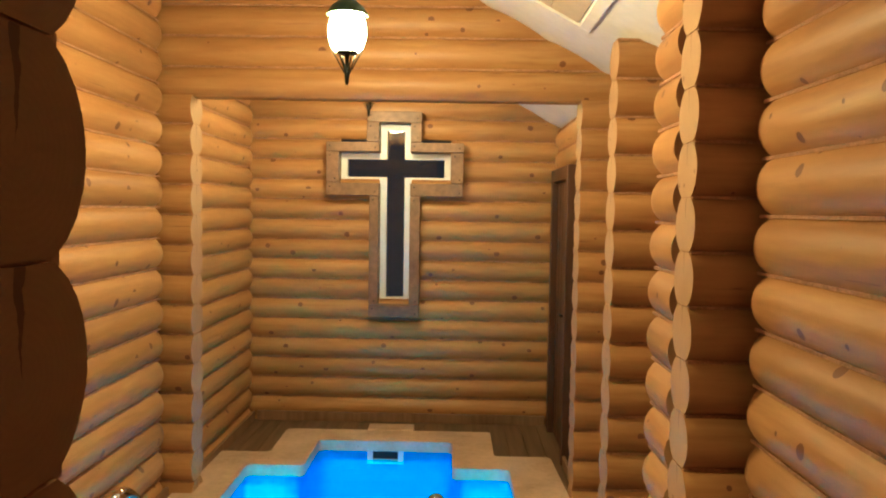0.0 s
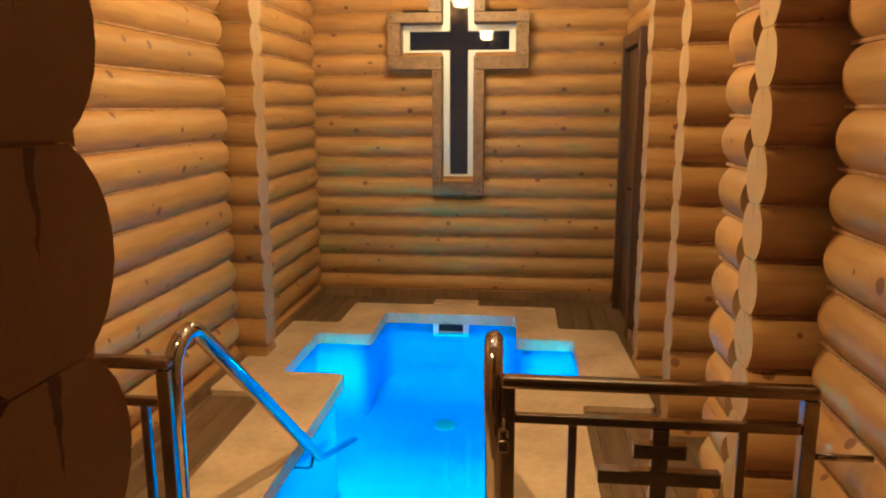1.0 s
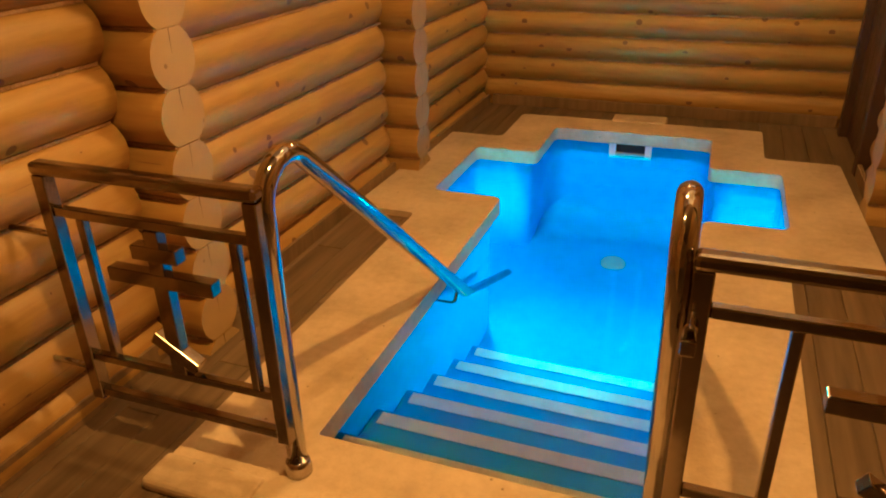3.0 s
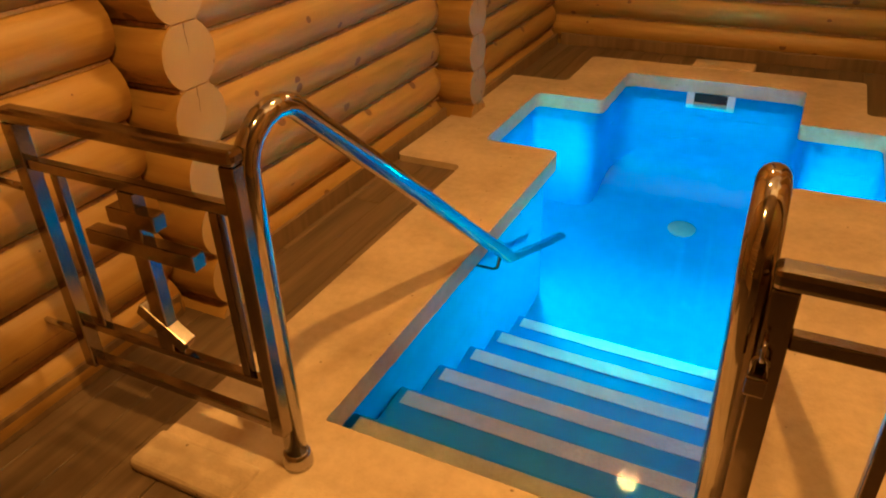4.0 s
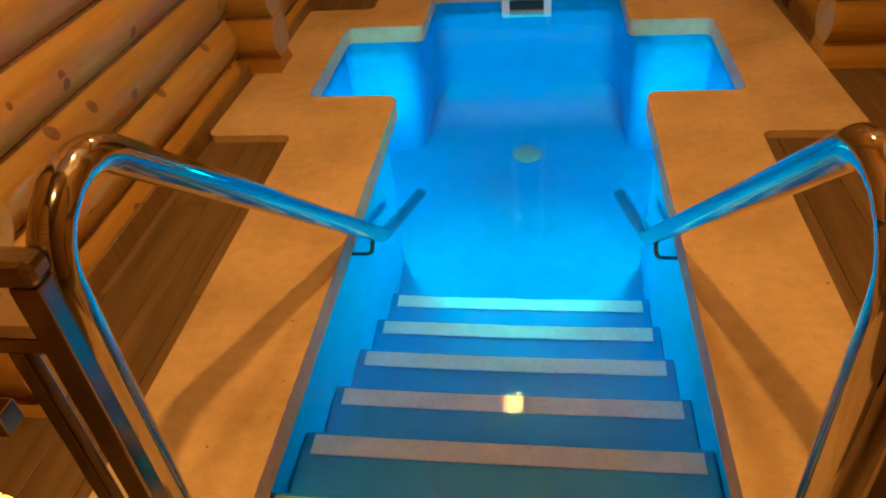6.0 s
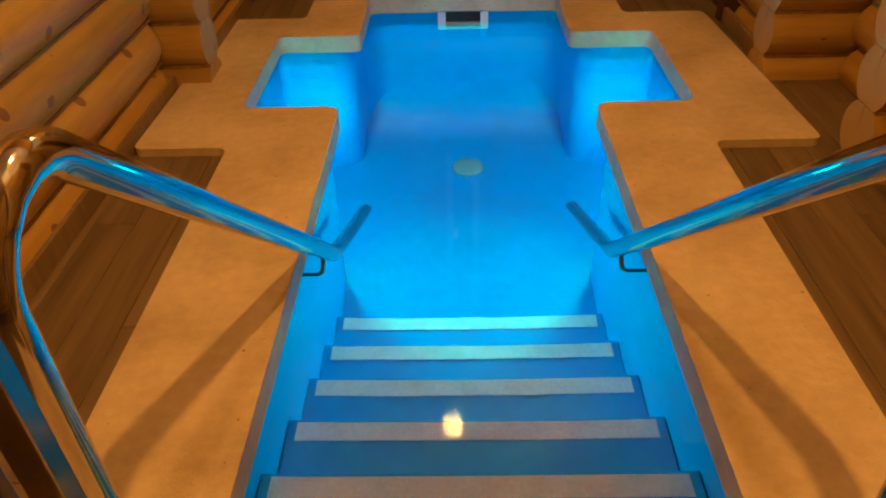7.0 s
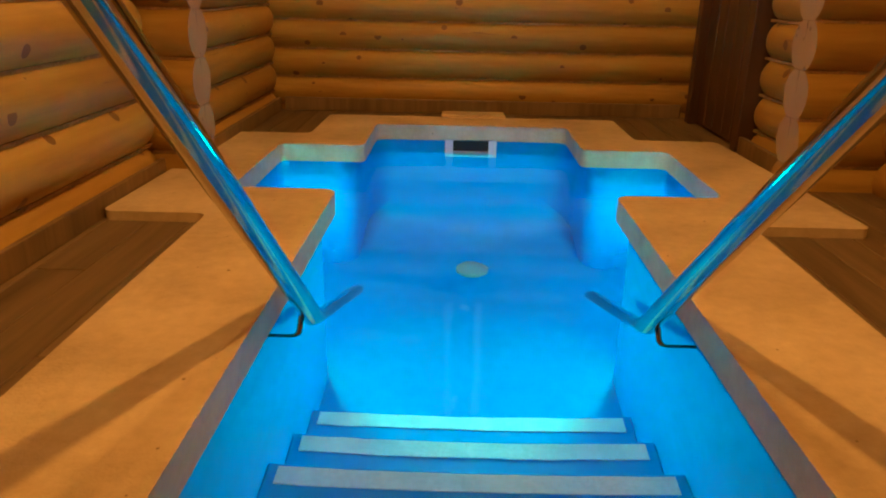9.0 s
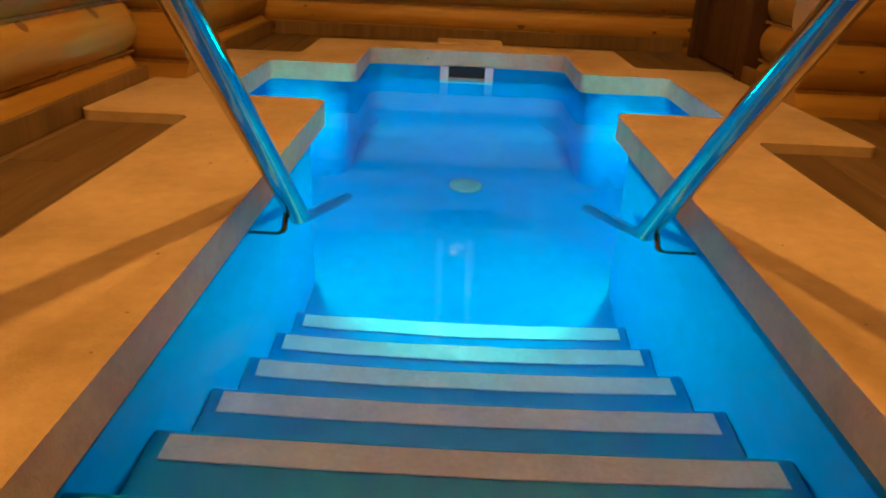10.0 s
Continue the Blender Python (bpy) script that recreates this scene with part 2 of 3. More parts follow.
def tube_mesh(points, radius, sides=16, caps=True):
    """A round tube swept along a run of points."""
    bm = bmesh.new()
    pts = [Vector(p) for p in points]
    rings, side = [], None
    for i, p in enumerate(pts):
        d = (pts[min(i + 1, len(pts) - 1)] - pts[max(i - 1, 0)]).normalized()
        if side is None:
            side = d.orthogonal().normalized()
        side = (side - d * side.dot(d)).normalized()
        up = d.cross(side)
        r = radius[i] if isinstance(radius, (list, tuple)) else radius
        rings.append([bm.verts.new(p + (side * math.cos(a) + up * math.sin(a)) * r) for a in (2 * math.pi * k / sides for k in range(sides))])
    for a, b in zip(rings, rings[1:]):
        for k in range(sides):
            bm.faces.new((a[k], a[(k + 1) % sides], b[(k + 1) % sides], b[k])).smooth = True
    if caps:
        bm.faces.new(rings[0][::-1]), bm.faces.new(rings[-1])
    return bm


def lathe(profile, sides=24):
    """A turned shape: (radius, z) from below upwards."""
    bm = bmesh.new()
    rings = [[bm.verts.new((r * math.cos(2 * math.pi * k / sides), r * math.sin(2 * math.pi * k / sides), z)) for k in range(sides)] for r, z in profile]
    for a, b in zip(rings, rings[1:]):
        for k in range(sides):
            bm.faces.new((a[k], a[(k + 1) % sides], b[(k + 1) % sides], b[k])).smooth = True
    bm.faces.new(rings[0][::-1]), bm.faces.new(rings[-1])
    return bm


def moved(bm, m):
    bmesh.ops.transform(bm, matrix=m, verts=bm.verts)
    return bm


def rounded_path(points, radius, steps=8):
    """The points of a bent pipe: straight runs joined by arcs."""
    pts = [Vector(p) for p in points]
    out = [pts[0]]
    for a, b, c in zip(pts, pts[1:], pts[2:]):
        u, v = (a - b).normalized(), (c - b).normalized()
        ang = u.angle(v)
        cut = radius / math.tan(ang / 2)
        p, q = b + u * cut, b + v * cut
        centre = b + (u + v).normalized() * (radius / math.sin(ang / 2))
        for k in range(steps + 1):
            d = (p - centre).lerp(q - centre, k / steps).normalized() * radius
            out.append(centre + d)
    return out + [pts[-1]]


# ---- log walls ----
COURSE, NARROW = 0.172, 0.1565
log_meshes = {}


def log_mesh(length, ends, seed, course, end_mat):
    """One turned log along local x. ends: for each end, flat or round."""
    key = (round(length, 2), ends, seed, course, end_mat.name)
    if key in log_meshes:
        return log_meshes[key]
    rnd = random.Random(hash((round(length * 100), seed)) % 9999)
    half, thick = course / 2 - 0.0015, course * 0.56
    top = math.asin(half / thick)
    angles = [-top + 2 * top * k / 9 for k in range(10)]
    angles += [math.pi + a for a in angles]
    n = len(angles)
    stations = [0.0, 0.012, 0.035, 0.07, 0.11]
    xs = [-length / 2 + s for s in stations]
    k = max(int(length / 0.35), 1)
    xs += [-length / 2 + 0.11 + (length - 0.22) * j / k for j in range(1, k)]
    xs += [length / 2 - s for s in stations[::-1]]
    verts, faces, mats = [], [], []
    for x in xs:
        d0, d1 = x + length / 2, length / 2 - x
        f = 1.0
        for d, e in ((d0, ends[0]), (d1, ends[1])):
            if e == "r" and d < 0.11:
                f *= 0.55 + 0.45 * math.sqrt(max(1 - (1 - d / 0.11) ** 2, 0))
        wob = 1 + 0.012 * rnd.uniform(-1, 1)
        for a in angles:
            verts.append((x, thick * math.cos(a) * f * wob, thick * math.sin(a) * (0.6 + 0.4 * f)))
    for j in range(len(xs) - 1):
        for i in range(n):
            faces.append((j * n + i, j * n + (i + 1) % n, (j + 1) * n + (i + 1) % n, (j + 1) * n + i))
    sides = len(faces)
    faces += [tuple(range(n))[::-1], tuple(range((len(xs) - 1) * n, len(xs) * n))]
    me = bpy.data.meshes.new("log")
    me.from_pydata(verts, [], faces)
    me.materials.append(LOG), me.materials.append(end_mat)
    for p in me.polygons:
        flat = p.index >= sides
        p.use_smooth, p.material_index = not flat, int(flat)
    bm = bmesh.new()
    bm.from_mesh(me)
    bmesh.ops.recalc_face_normals(bm, faces=bm.faces)
    for e in bm.edges:
        if len(e.link_faces) == 2 and e.calc_face_angle(0) > 0.6:
            e.smooth = False
    bm.to_mesh(me)
    bm.free()
    log_meshes[key] = me
    return me


CEIL_X, CEIL_Z, CEIL_SLOPE = 0.589, 2.811, -0.544


def ceiling_at(x):
    return CEIL_Z + CEIL_SLOPE * (x - CEIL_X)


def log_wall(name, label, axis, at, spans, phase, z_low=-0.05, z_top=3.9, drop=0.0, course=COURSE, end_mat=END):
    """A wall of logs. axis x or y: which way they lie; at: the other coordinate; spans(z): the runs at the height z."""
    wall = empty(name, (0, 0, 0), label, "wall", kind="structure")
    wall_rnd = random.Random(name)
    k = math.floor((z_low - phase) / course)
    while phase + (k + 0.5) * course < z_top:
        z = phase + (k + 0.5) * course
        for a, b, e in spans(z):
            if axis == "x":
                b = min(b, CEIL_X + (z + drop - course * 0.45 - CEIL_Z) / CEIL_SLOPE)
            elif z + drop - course * 0.45 > ceiling_at(at):
                continue
            if b - a < 0.1:
                continue
            me = log_mesh(b - a, e, wall_rnd.randrange(3), course, end_mat)
            ob = new("log", me)
            ob.parent = wall
            mid = (a + b) / 2
            tilt = wall_rnd.uniform(-0.1, 0.1)
            ob.matrix_local = pose(mid, at, z, 0, tilt, 0) if axis == "x" else pose(at, mid, z, 0, tilt, 90)
            strip = new("caulk", caulk_mesh(b - a))
            strip.parent = wall
            strip.matrix_local = pose(mid, at, z + course / 2) if axis == "x" else pose(at, mid, z + course / 2, 0, 0, 90)
        k += 1
    return wall


caulk_meshes = {}


def caulk_mesh(length):
    key = round(length, 2)
    if key not in caulk_meshes:
        bm = bmesh.new()
        box(bm, (-length / 2 + 0.004, -0.0565, -0.0055), (length / 2 - 0.004, 0.0565, 0.0055))
        me = bpy.data.meshes.new("caulk")
        bm.to_mesh(me)
        bm.free()
        me.materials.append(JUTE)
        caulk_meshes[key] = me
    return caulk_meshes[key]


LINTEL = 2.26
XL, XR = -1.02, 1.165
log_wall("wall_north", "honey-coloured turned pine log wall behind the pool", "x", 5.87,
         lambda z: [(-1.55, -0.43, "ff"), (0.43, 1.75, "ff")] if 1.87 < z < 2.15 else
         [(-1.55, -0.125, "ff"), (0.125, 1.75, "ff")] if 0.9 < z < 2.32 else [(-1.55, 1.75, "ff")], 0.0, drop=0.143, course=NARROW)
log_wall("wall_partition_far", "pine log cross wall with pale sawn log ends beside a wide opening", "x", 4.29,
         lambda z: [(-1.7, XL, "ff"), (XR, 1.8, "ff")], 0.053, z_top=LINTEL)
log_wall("wall_gable", "pine log gable over a wide opening, cut level below", "x", 4.29, lambda z: [(-1.7, 1.8, "ff")], LINTEL + 0.004, z_low=LINTEL + 0.01)
log_wall("wall_west_far", "turned pine log side wall beside the far end of the pool", "y", -1.18,
         lambda z: [(4.395, 5.78, "fr")], 0.078, drop=0.143, course=NARROW)
log_wall("wall_east_far", "turned pine log side wall with a dark door", "y", 1.31,
         lambda z: [(4.395, 5.78, "fr")] if z > 2.02 else [(4.395, 4.84, "fr")], 0.078, drop=0.143, course=NARROW)
log_wall("wall_west_pool", "turned pine log side wall along the pool", "y", -1.245, lambda z: [(2.555, 4.185, "fr")], 0.093)
log_wall("wall_partition_near_west", "short pine log cross wall with pale sawn ends", "x", 2.45, lambda z: [(-1.7, -1.042, "ff")], 0.009)
log_wall("wall_partition_near_east", "short pine log cross wall with pale sawn ends", "x", 2.45, lambda z: [(1.2, 1.9, "ff")], -0.018)
log_wall("wall_stub_east", "short rounded pine log stubs behind the cross wall", "y", 1.285, lambda z: [(2.555, 2.90, "fr")], 0.068)
log_wall("wall_partition_middle_east", "short pine log cross wall with pale sawn ends", "x", 3.50, lambda z: [(1.185, 1.8, "ff")], 0.02)
log_wall("wall_east_pool", "turned pine log side wall along the pool", "y", 1.55, lambda z: [(2.555, 3.395, "ff"), (3.605, 4.185, "ff")], 0.1)
log_wall("wall_east_near", "turned pine log side wall of the entrance bay", "y", 1.445, lambda z: [(-1.2, 2.345, "fr")], 0.098)
log_wall("wall_west_near", "turned pine log side wall of the entrance bay", "y", -1.275, lambda z: [(-1.2, 0.5, "ff"), (0.71, 2.345, "rf")], 0.093)
# End colour carries the shade on this unlit side.
log_wall("wall_entrance", "pine log cross wall with split ends, coloured dark as in shade, beside the entrance", "x", 0.6, lambda z: [(-1.5, 0.18, "ff")], 0.03, course=0.158, end_mat=END_SHADED)
log_wall("wall_south", "turned pine log wall behind the entrance bay", "x", -1.3, lambda z: [(-1.6, 1.7, "ff")], 0.0)

# ---- ceiling and floor ----
def ceiling_slab(y0, y1, drop, mat, label):
    bm = bmesh.new()
    pts = [(-1.75, y0), (1.95, y0), (1.95, y1), (-1.75, y1)]
    low = [bm.verts.new((x, y, ceiling_at(x) - drop)) for x, y in pts]
    high = [bm.verts.new((x, y, ceiling_at(x) - drop + 0.22)) for x, y in pts]
    bm.faces.new(low), bm.faces.new(high[::-1])
    for i in range(4):
        bm.faces.new((low[i], low[(i + 1) % 4], high[(i + 1) % 4], high[i]))
    return tagged(part("ceiling", bm, mat, None), label, "ceiling", kind="structure")


WHITE = "sloping white-painted ceiling under the roof"
# Entrance bay's ceiling is never in view; its dark brown only lessens bounced light.
ceiling_slab(-1.5, 2.44, 0.0, TRIMWOOD, "sloping ceiling over the entrance bay, unseen, coloured brown to cut bounced light")
ceiling_slab(2.442, 4.36, 0.0, PAINT, WHITE)
ceiling_slab(4.362, 6.05, 0.143, PAINT, WHITE)

FLOOR = -0.03


def round_plan(points, radii, steps=5):
    """The plan with chosen corners (by number) rounded; the rest get as many points in one small arc."""
    out, n = [], len(points)
    for i in range(n):
        a, b, c = (Vector(points[(i + k) % n]) for k in (-1, 0, 1))
        u, v, r = (a - b).normalized(), (c - b).normalized(), radii.get(i, 0.034)
        centre = b + (u + v) * r
        for k in range(steps + 1):
            ang = math.pi / 2 * k / steps
            out.append(tuple(centre - v * r * math.cos(ang) - u * r * math.sin(ang)))
    return out


IN = [(-0.475, 2.10), (0.475, 2.10), (0.475, 3.965), (0.84, 3.965), (0.84, 4.69), (0.475, 4.69),
      (0.475, 5.21), (-0.475, 5.21), (-0.475, 4.69), (-0.84, 4.69), (-0.84, 3.965), (-0.475, 3.965)]
OUT = [(-0.82, 1.80), (0.82, 1.80), (0.82, 3.655), (1.18, 3.655), (1.135, 4.94), (0.757, 4.94),
       (0.757, 5.47), (-0.757, 5.47), (-0.757, 4.94), (-1.12, 4.94), (-1.145, 3.655), (-0.82, 3.655)]
WALL = [(-0.52, 2.08), (0.52, 2.08), (0.52, 3.94), (0.865, 3.94), (0.865, 4.71), (0.52, 4.71),
        (0.52, 5.225), (-0.52, 5.225), (-0.52, 4.71), (-0.865, 4.71), (-0.865, 3.94), (-0.52, 3.94)]
SHELL = [(-0.62, 1.98), (0.62, 1.98), (0.62, 3.84), (0.965, 3.84), (0.965, 4.81), (0.62, 4.81),
         (0.62, 5.325), (-0.62, 5.325), (-0.62, 4.81), (-0.965, 4.81), (-0.965, 3.84), (-0.62, 3.84)]
RIM = [(-1.9, -1.6), (2.1, -1.6), (2.1, 3.7), (2.1, 3.8), (2.1, 4.9), (2.1, 5.0), (2.1, 6.2), (-1.9, 6.2), (-1.9, 5.0), (-1.9, 4.9), (-1.9, 3.8), (-1.9, 3.7)]
floor = empty("floor", (0, 0, FLOOR), "brown wood-look plank floor round the pool", "floor", kind="structure")
part("subfloor", ring_prism(SHELL, RIM, -0.16 - FLOOR, -0.016), EARTH, floor)

# ---- the pool ----
DEEP, LEVEL = -1.25, -0.143
pool = empty("plunge_pool", (0, 0, 0), "cross-shaped sunken plunge pool with blue liner and beige stone coping", "pool")
coping = part("coping", ring_prism(round_plan(IN, {0: 0.008, 1: 0.008, 2: 0.05, 11: 0.05}), round_plan(OUT, {}), -0.075, 0.0, 0.030, 5), STONE, pool, "beige cast stone coping with rounded edges")
ROUND = {5: 0.10, 8: 0.10, 2: 0.05, 11: 0.05, 6: 0.17, 7: 0.17, 3: 0.04, 4: 0.04, 9: 0.04, 10: 0.04}
basin = part("basin_wall", ring_prism(round_plan(WALL, ROUND, 8), round_plan(SHELL, {}, 8), DEEP, -0.075), LINER, pool, "blue pool liner wall")
for ob in (basin, coping):
    for p in ob.data.polygons:
        p.use_smooth = True
    ob.data.set_sharp_from_angle(angle=radians(40))
part("basin_floor", prism(SHELL, DEEP - 0.1, DEEP), LINER, pool)


def cove(radius, x, y):
    """The liner's hollow curve between the far wall and the floor."""
    bm = bmesh.new()
    arc = [(y - radius + radius * math.sin(a), DEEP + radius - radius * math.cos(a)) for a in (math.pi / 2 * k / 14 for k in range(15))]
    rings = [[bm.verts.new((sx * x, p, q)) for p, q in arc + [(y, DEEP - 0.02), (y - radius, DEEP - 0.02)]] for sx in (-1, 1)]
    n = len(rings[0])
    for k in range(n):
        bm.faces.new((rings[0][k], rings[0][(k + 1) % n], rings[1][(k + 1) % n], rings[1][k])).smooth = k < 14
    bm.faces.new(rings[0]), bm.faces.new(rings[1][::-1])
    return bm


hollow = part("basin_cove", cove(0.34, 0.52, 5.224), LINER, pool, "blue liner rounded into the pool floor")
hollow.data.set_sharp_from_angle(angle=radians(40))
RISE, GOING, FIRST = 0.196, 0.267, 2.285
for i in range(6):
    near = 2.08 if i == 0 else FIRST + GOING * (i - 1)
    nose = FIRST + GOING * i
    z = -0.15 - RISE * i
    step = part("step", box_mesh((-0.52, near, DEEP), (0.52, nose, z), 0.006), LINER, pool)
    part("anti_slip_strip", box_mesh((-0.492, nose - 0.072, z), (0.492, nose - 0.012, z + 0.004), 0.001, 1), TAPE, step, "pale anti-slip tape")
drain = part("drain", moved(lathe([(0.075, 0), (0.075, 0.006), (0.066, 0.014), (0.02, 0.018)]), pose(0.014, 4.69, DEEP)), GREY, pool, "grey-white round drain cover")
skimmer = part("skimmer", ring_prism([(-0.09, -0.05), (0.09, -0.05), (0.09, 0.05), (-0.09, 0.05)], [(-0.13, -0.08), (0.13, -0.08), (0.13, 0.055), (-0.13, 0.055)], 0, 0.012, 0.003), PLASTIC, pool, "white plastic skimmer frame")
skimmer.matrix_local = pose(0, 5.222, -0.125, 90, 0, 0)
# Solid black block in place of a hollow: the mouth's shade as colour.
part("skimmer_mouth", box_mesh((-0.095, -0.004, -0.02), (0.095, 0.055, 0.002), 0), BLACK, skimmer, "solid black block painted as the shade inside the skimmer opening")
part("weir", box_mesh((-0.094, -0.054, -0.02), (0.094, -0.005, 0.006), 0.002), GREY, skimmer, "grey plastic weir flap")
lid = part("skimmer_lid", box_mesh((-0.16, 5.45, -0.05), (0.185, 5.60, 0.012), 0.012), STONE, pool, "beige stone lid over the skimmer")
bm = bmesh.new()
bm.faces.new([bm.verts.new((x, y, LEVEL)) for x, y in WALL])
surface = tagged(part("water", bm, WATER, None), "clear still water lit blue from below", "water", kind="structure")
for sx in (-1, 1):
    side_light = empty("pool_light", (sx * 0.69, 3.943, -0.60), "round underwater pool light glowing blue in the liner wall", "pool light", "pool lights")
    part("rim", moved(lathe([(0.07, -0.004), (0.07, 0.014), (0.058, 0.018)]), pose(0, 0, 0, -90, 0, 0)), PLASTIC, side_light)
    part("lens", moved(lathe([(0.054, 0.017), (0.05, 0.024), (0.02, 0.03)]), pose(0, 0, 0, -90, 0, 0)), POOLGLOW, side_light, "glowing blue lens")
    data = bpy.data.lights.new("pool_lamp", "AREA")
    data.shape, data.size, data.energy, data.color = "DISK", 0.12, POOL_POWER * 0.28, BLUE
    data.spread = radians(150)
    new("pool_lamp", data).matrix_world = look((sx * 0.69, 3.98, -0.60), (sx * 0.62, 4.71, -0.70))
    light = empty("pool_light", (sx * 0.862, 4.38, -0.60), "round underwater pool light glowing blue in the liner wall", "pool light", "pool lights")
    turn = pose(0, 0, 0, 0, -90 * sx, 0)
    part("rim", moved(lathe([(0.09, -0.004), (0.09, 0.014), (0.075, 0.018)]), turn), PLASTIC, light)
    part("lens", moved(lathe([(0.07, 0.017), (0.066, 0.024), (0.02, 0.03)]), turn), POOLGLOW, light, "glowing blue lens")
    data = bpy.data.lights.new("pool_lamp", "AREA")
    data.shape, data.size, data.energy, data.color = "DISK", 0.30, POOL_POWER, BLUE
    data.spread = radians(115)
    new("pool_lamp", data).matrix_world = look((sx * 0.825, 4.38, -0.60), (-sx * 0.32, 3.05, -0.68))
for sx in (-1, 1):
    pad = box_mesh((min(sx * 0.835, sx * 0.515), 1.785, FLOOR - 0.004), (max(sx * 0.835, sx * 0.515), 1.905, 0.007), 0.016, 3)
    tagged(part("corner_slab", pad, STONE, None), "beige cast stone slab with worn round edges at the coping", "slab", "corner slabs")
tagged(part("entry_step", box_mesh((-0.50, 1.38, FLOOR - 0.005), (0.50, 1.798, -0.004), 0.016, 3), STONE, None), "beige cast stone slab before the pool steps", "step")

# ---- handrails ----
def handrail(sx, foot, lean):
    rail = empty("handrail", (sx * foot, 1.955, 0), "bent polished steel handrail running down into the water", "handrail", "pool handrails")
    path = rounded_path([(0, 0, 0), (sx * -lean, 0.0, 0.968), (sx * (0.42 - foot), 1.275, -0.135), (sx * (0.39 - foot), 1.815, -0.50)], 0.10, 12)
    part("tube", tube_mesh(path, 0.0255, 24), STEEL, rail)
    part("flange", lathe([(0.036, 0), (0.036, 0.02), (0.032, 0.038), (0.027, 0.044)]), STEEL, rail)
    arm = rounded_path([(sx * -0.012, 1.235, -0.10), (sx * -0.012, 1.19, -0.15), (sx * 0.085, 1.19, -0.15)], 0.02, 5)
    part("bracket", tube_mesh(arm, 0.007, 10), STEEL_DARK, rail)
    return rail


handrail(-1, 0.452, 0.006), handrail(1, 0.445, 0.017)


# ---- railings with a cross ----
def railing(x0, x1, stem, bars, top):
    """A gate panel from the handrail's side at x0 to the wall's side at x1."""
    lo, hi = min(x0, x1), max(x0, x1)
    y = 1.925
    thing = empty("railing", (stem, y, 0.13), "brown-tinted steel railing gate with an eight-pointed cross in it", "railing", "pool railings")

    def bar(name, a, b, w=0.003, mat=STEEL_DARK):
        o = (stem, y, 0.13)
        return part(name, box_mesh([a[i] - o[i] for i in range(3)], [b[i] - o[i] for i in range(3)], w), mat, thing)

    for x in (lo, hi):
        bar("post", (x - 0.018, y - 0.018, 0.128), (x + 0.018, y + 0.018, top))
    bar("top_rail", (lo - 0.02, y - 0.021, top), (hi + 0.02, y + 0.021, top + 0.033), 0.010)
    bar("middle_rail", (lo + 0.018, y - 0.012, 0.678), (hi - 0.018, y + 0.012, 0.702))
    bar("lower_rail", (lo + 0.018, y - 0.012, 0.255), (hi - 0.018, y + 0.012, 0.277))
    bar("bottom_rail", (lo + 0.018, y - 0.013, 0.138), (hi - 0.018, y + 0.013, 0.162))
    for x in bars:
        bar("baluster", (x - 0.011, y - 0.011, 0.277), (x + 0.011, y + 0.011, 0.678))
    bar("cross_stem", (stem - 0.021, y - 0.016, 0.277), (stem + 0.021, y + 0.016, 0.678))
    bar("cross_bar", (stem - 0.066, y - 0.018, 0.598), (stem + 0.066, y + 0.018, 0.636))
    bar("cross_bar", (stem - 0.153, y - 0.018, 0.526), (stem + 0.153, y + 0.018, 0.564))
    foot = box_mesh((-0.07, -0.018, -0.018), (0.07, 0.018, 0.018), 0.003)
    part("cross_bar", moved(foot, pose(0, 0, 0.34 - 0.13, 0, 33, 0)), STEEL_DARK, thing)
    side = 1 if x1 > 0 else -1
    for z in (0.22, 0.62):
        peg = tube_mesh([(x1 - stem + side * 0.016, 0, z - 0.13), (x1 - stem + side * 0.16, 0, z - 0.13)], 0.009, 10)
        part("hinge_pin", peg, STEEL, thing, "steel hinge pin fixed to the log wall")
    return thing


railing(-0.452, -1.046, -0.742, (-0.515, -0.955), 0.784)
gate = railing(0.472, 1.21, 0.856, (0.637, 1.056), 0.771)
lock = empty("padlock", (0.462, 1.893, 0.662), "small steel padlock hanging from a ring on the railing", "padlock")
part("body", box_mesh((-0.014, -0.008, -0.055), (0.014, 0.008, -0.022), 0.004), STEEL_DARK, lock)
arc = [(0.010 * math.cos(a), 0, 0.010 * math.sin(a)) for a in (math.pi * k / 8 for k in range(9))]
part("shackle", tube_mesh([(0.010, 0, -0.023), *arc, (-0.010, 0, -0.023)], 0.0028, 8), STEEL, lock)
ring = [(0.0, 0.016 * math.cos(a), 0.022 + 0.016 * math.sin(a)) for a in (2 * math.pi * k / 20 for k in range(21))]
part("ring", tube_mesh(ring, 0.0035, 8), STEEL, lock)


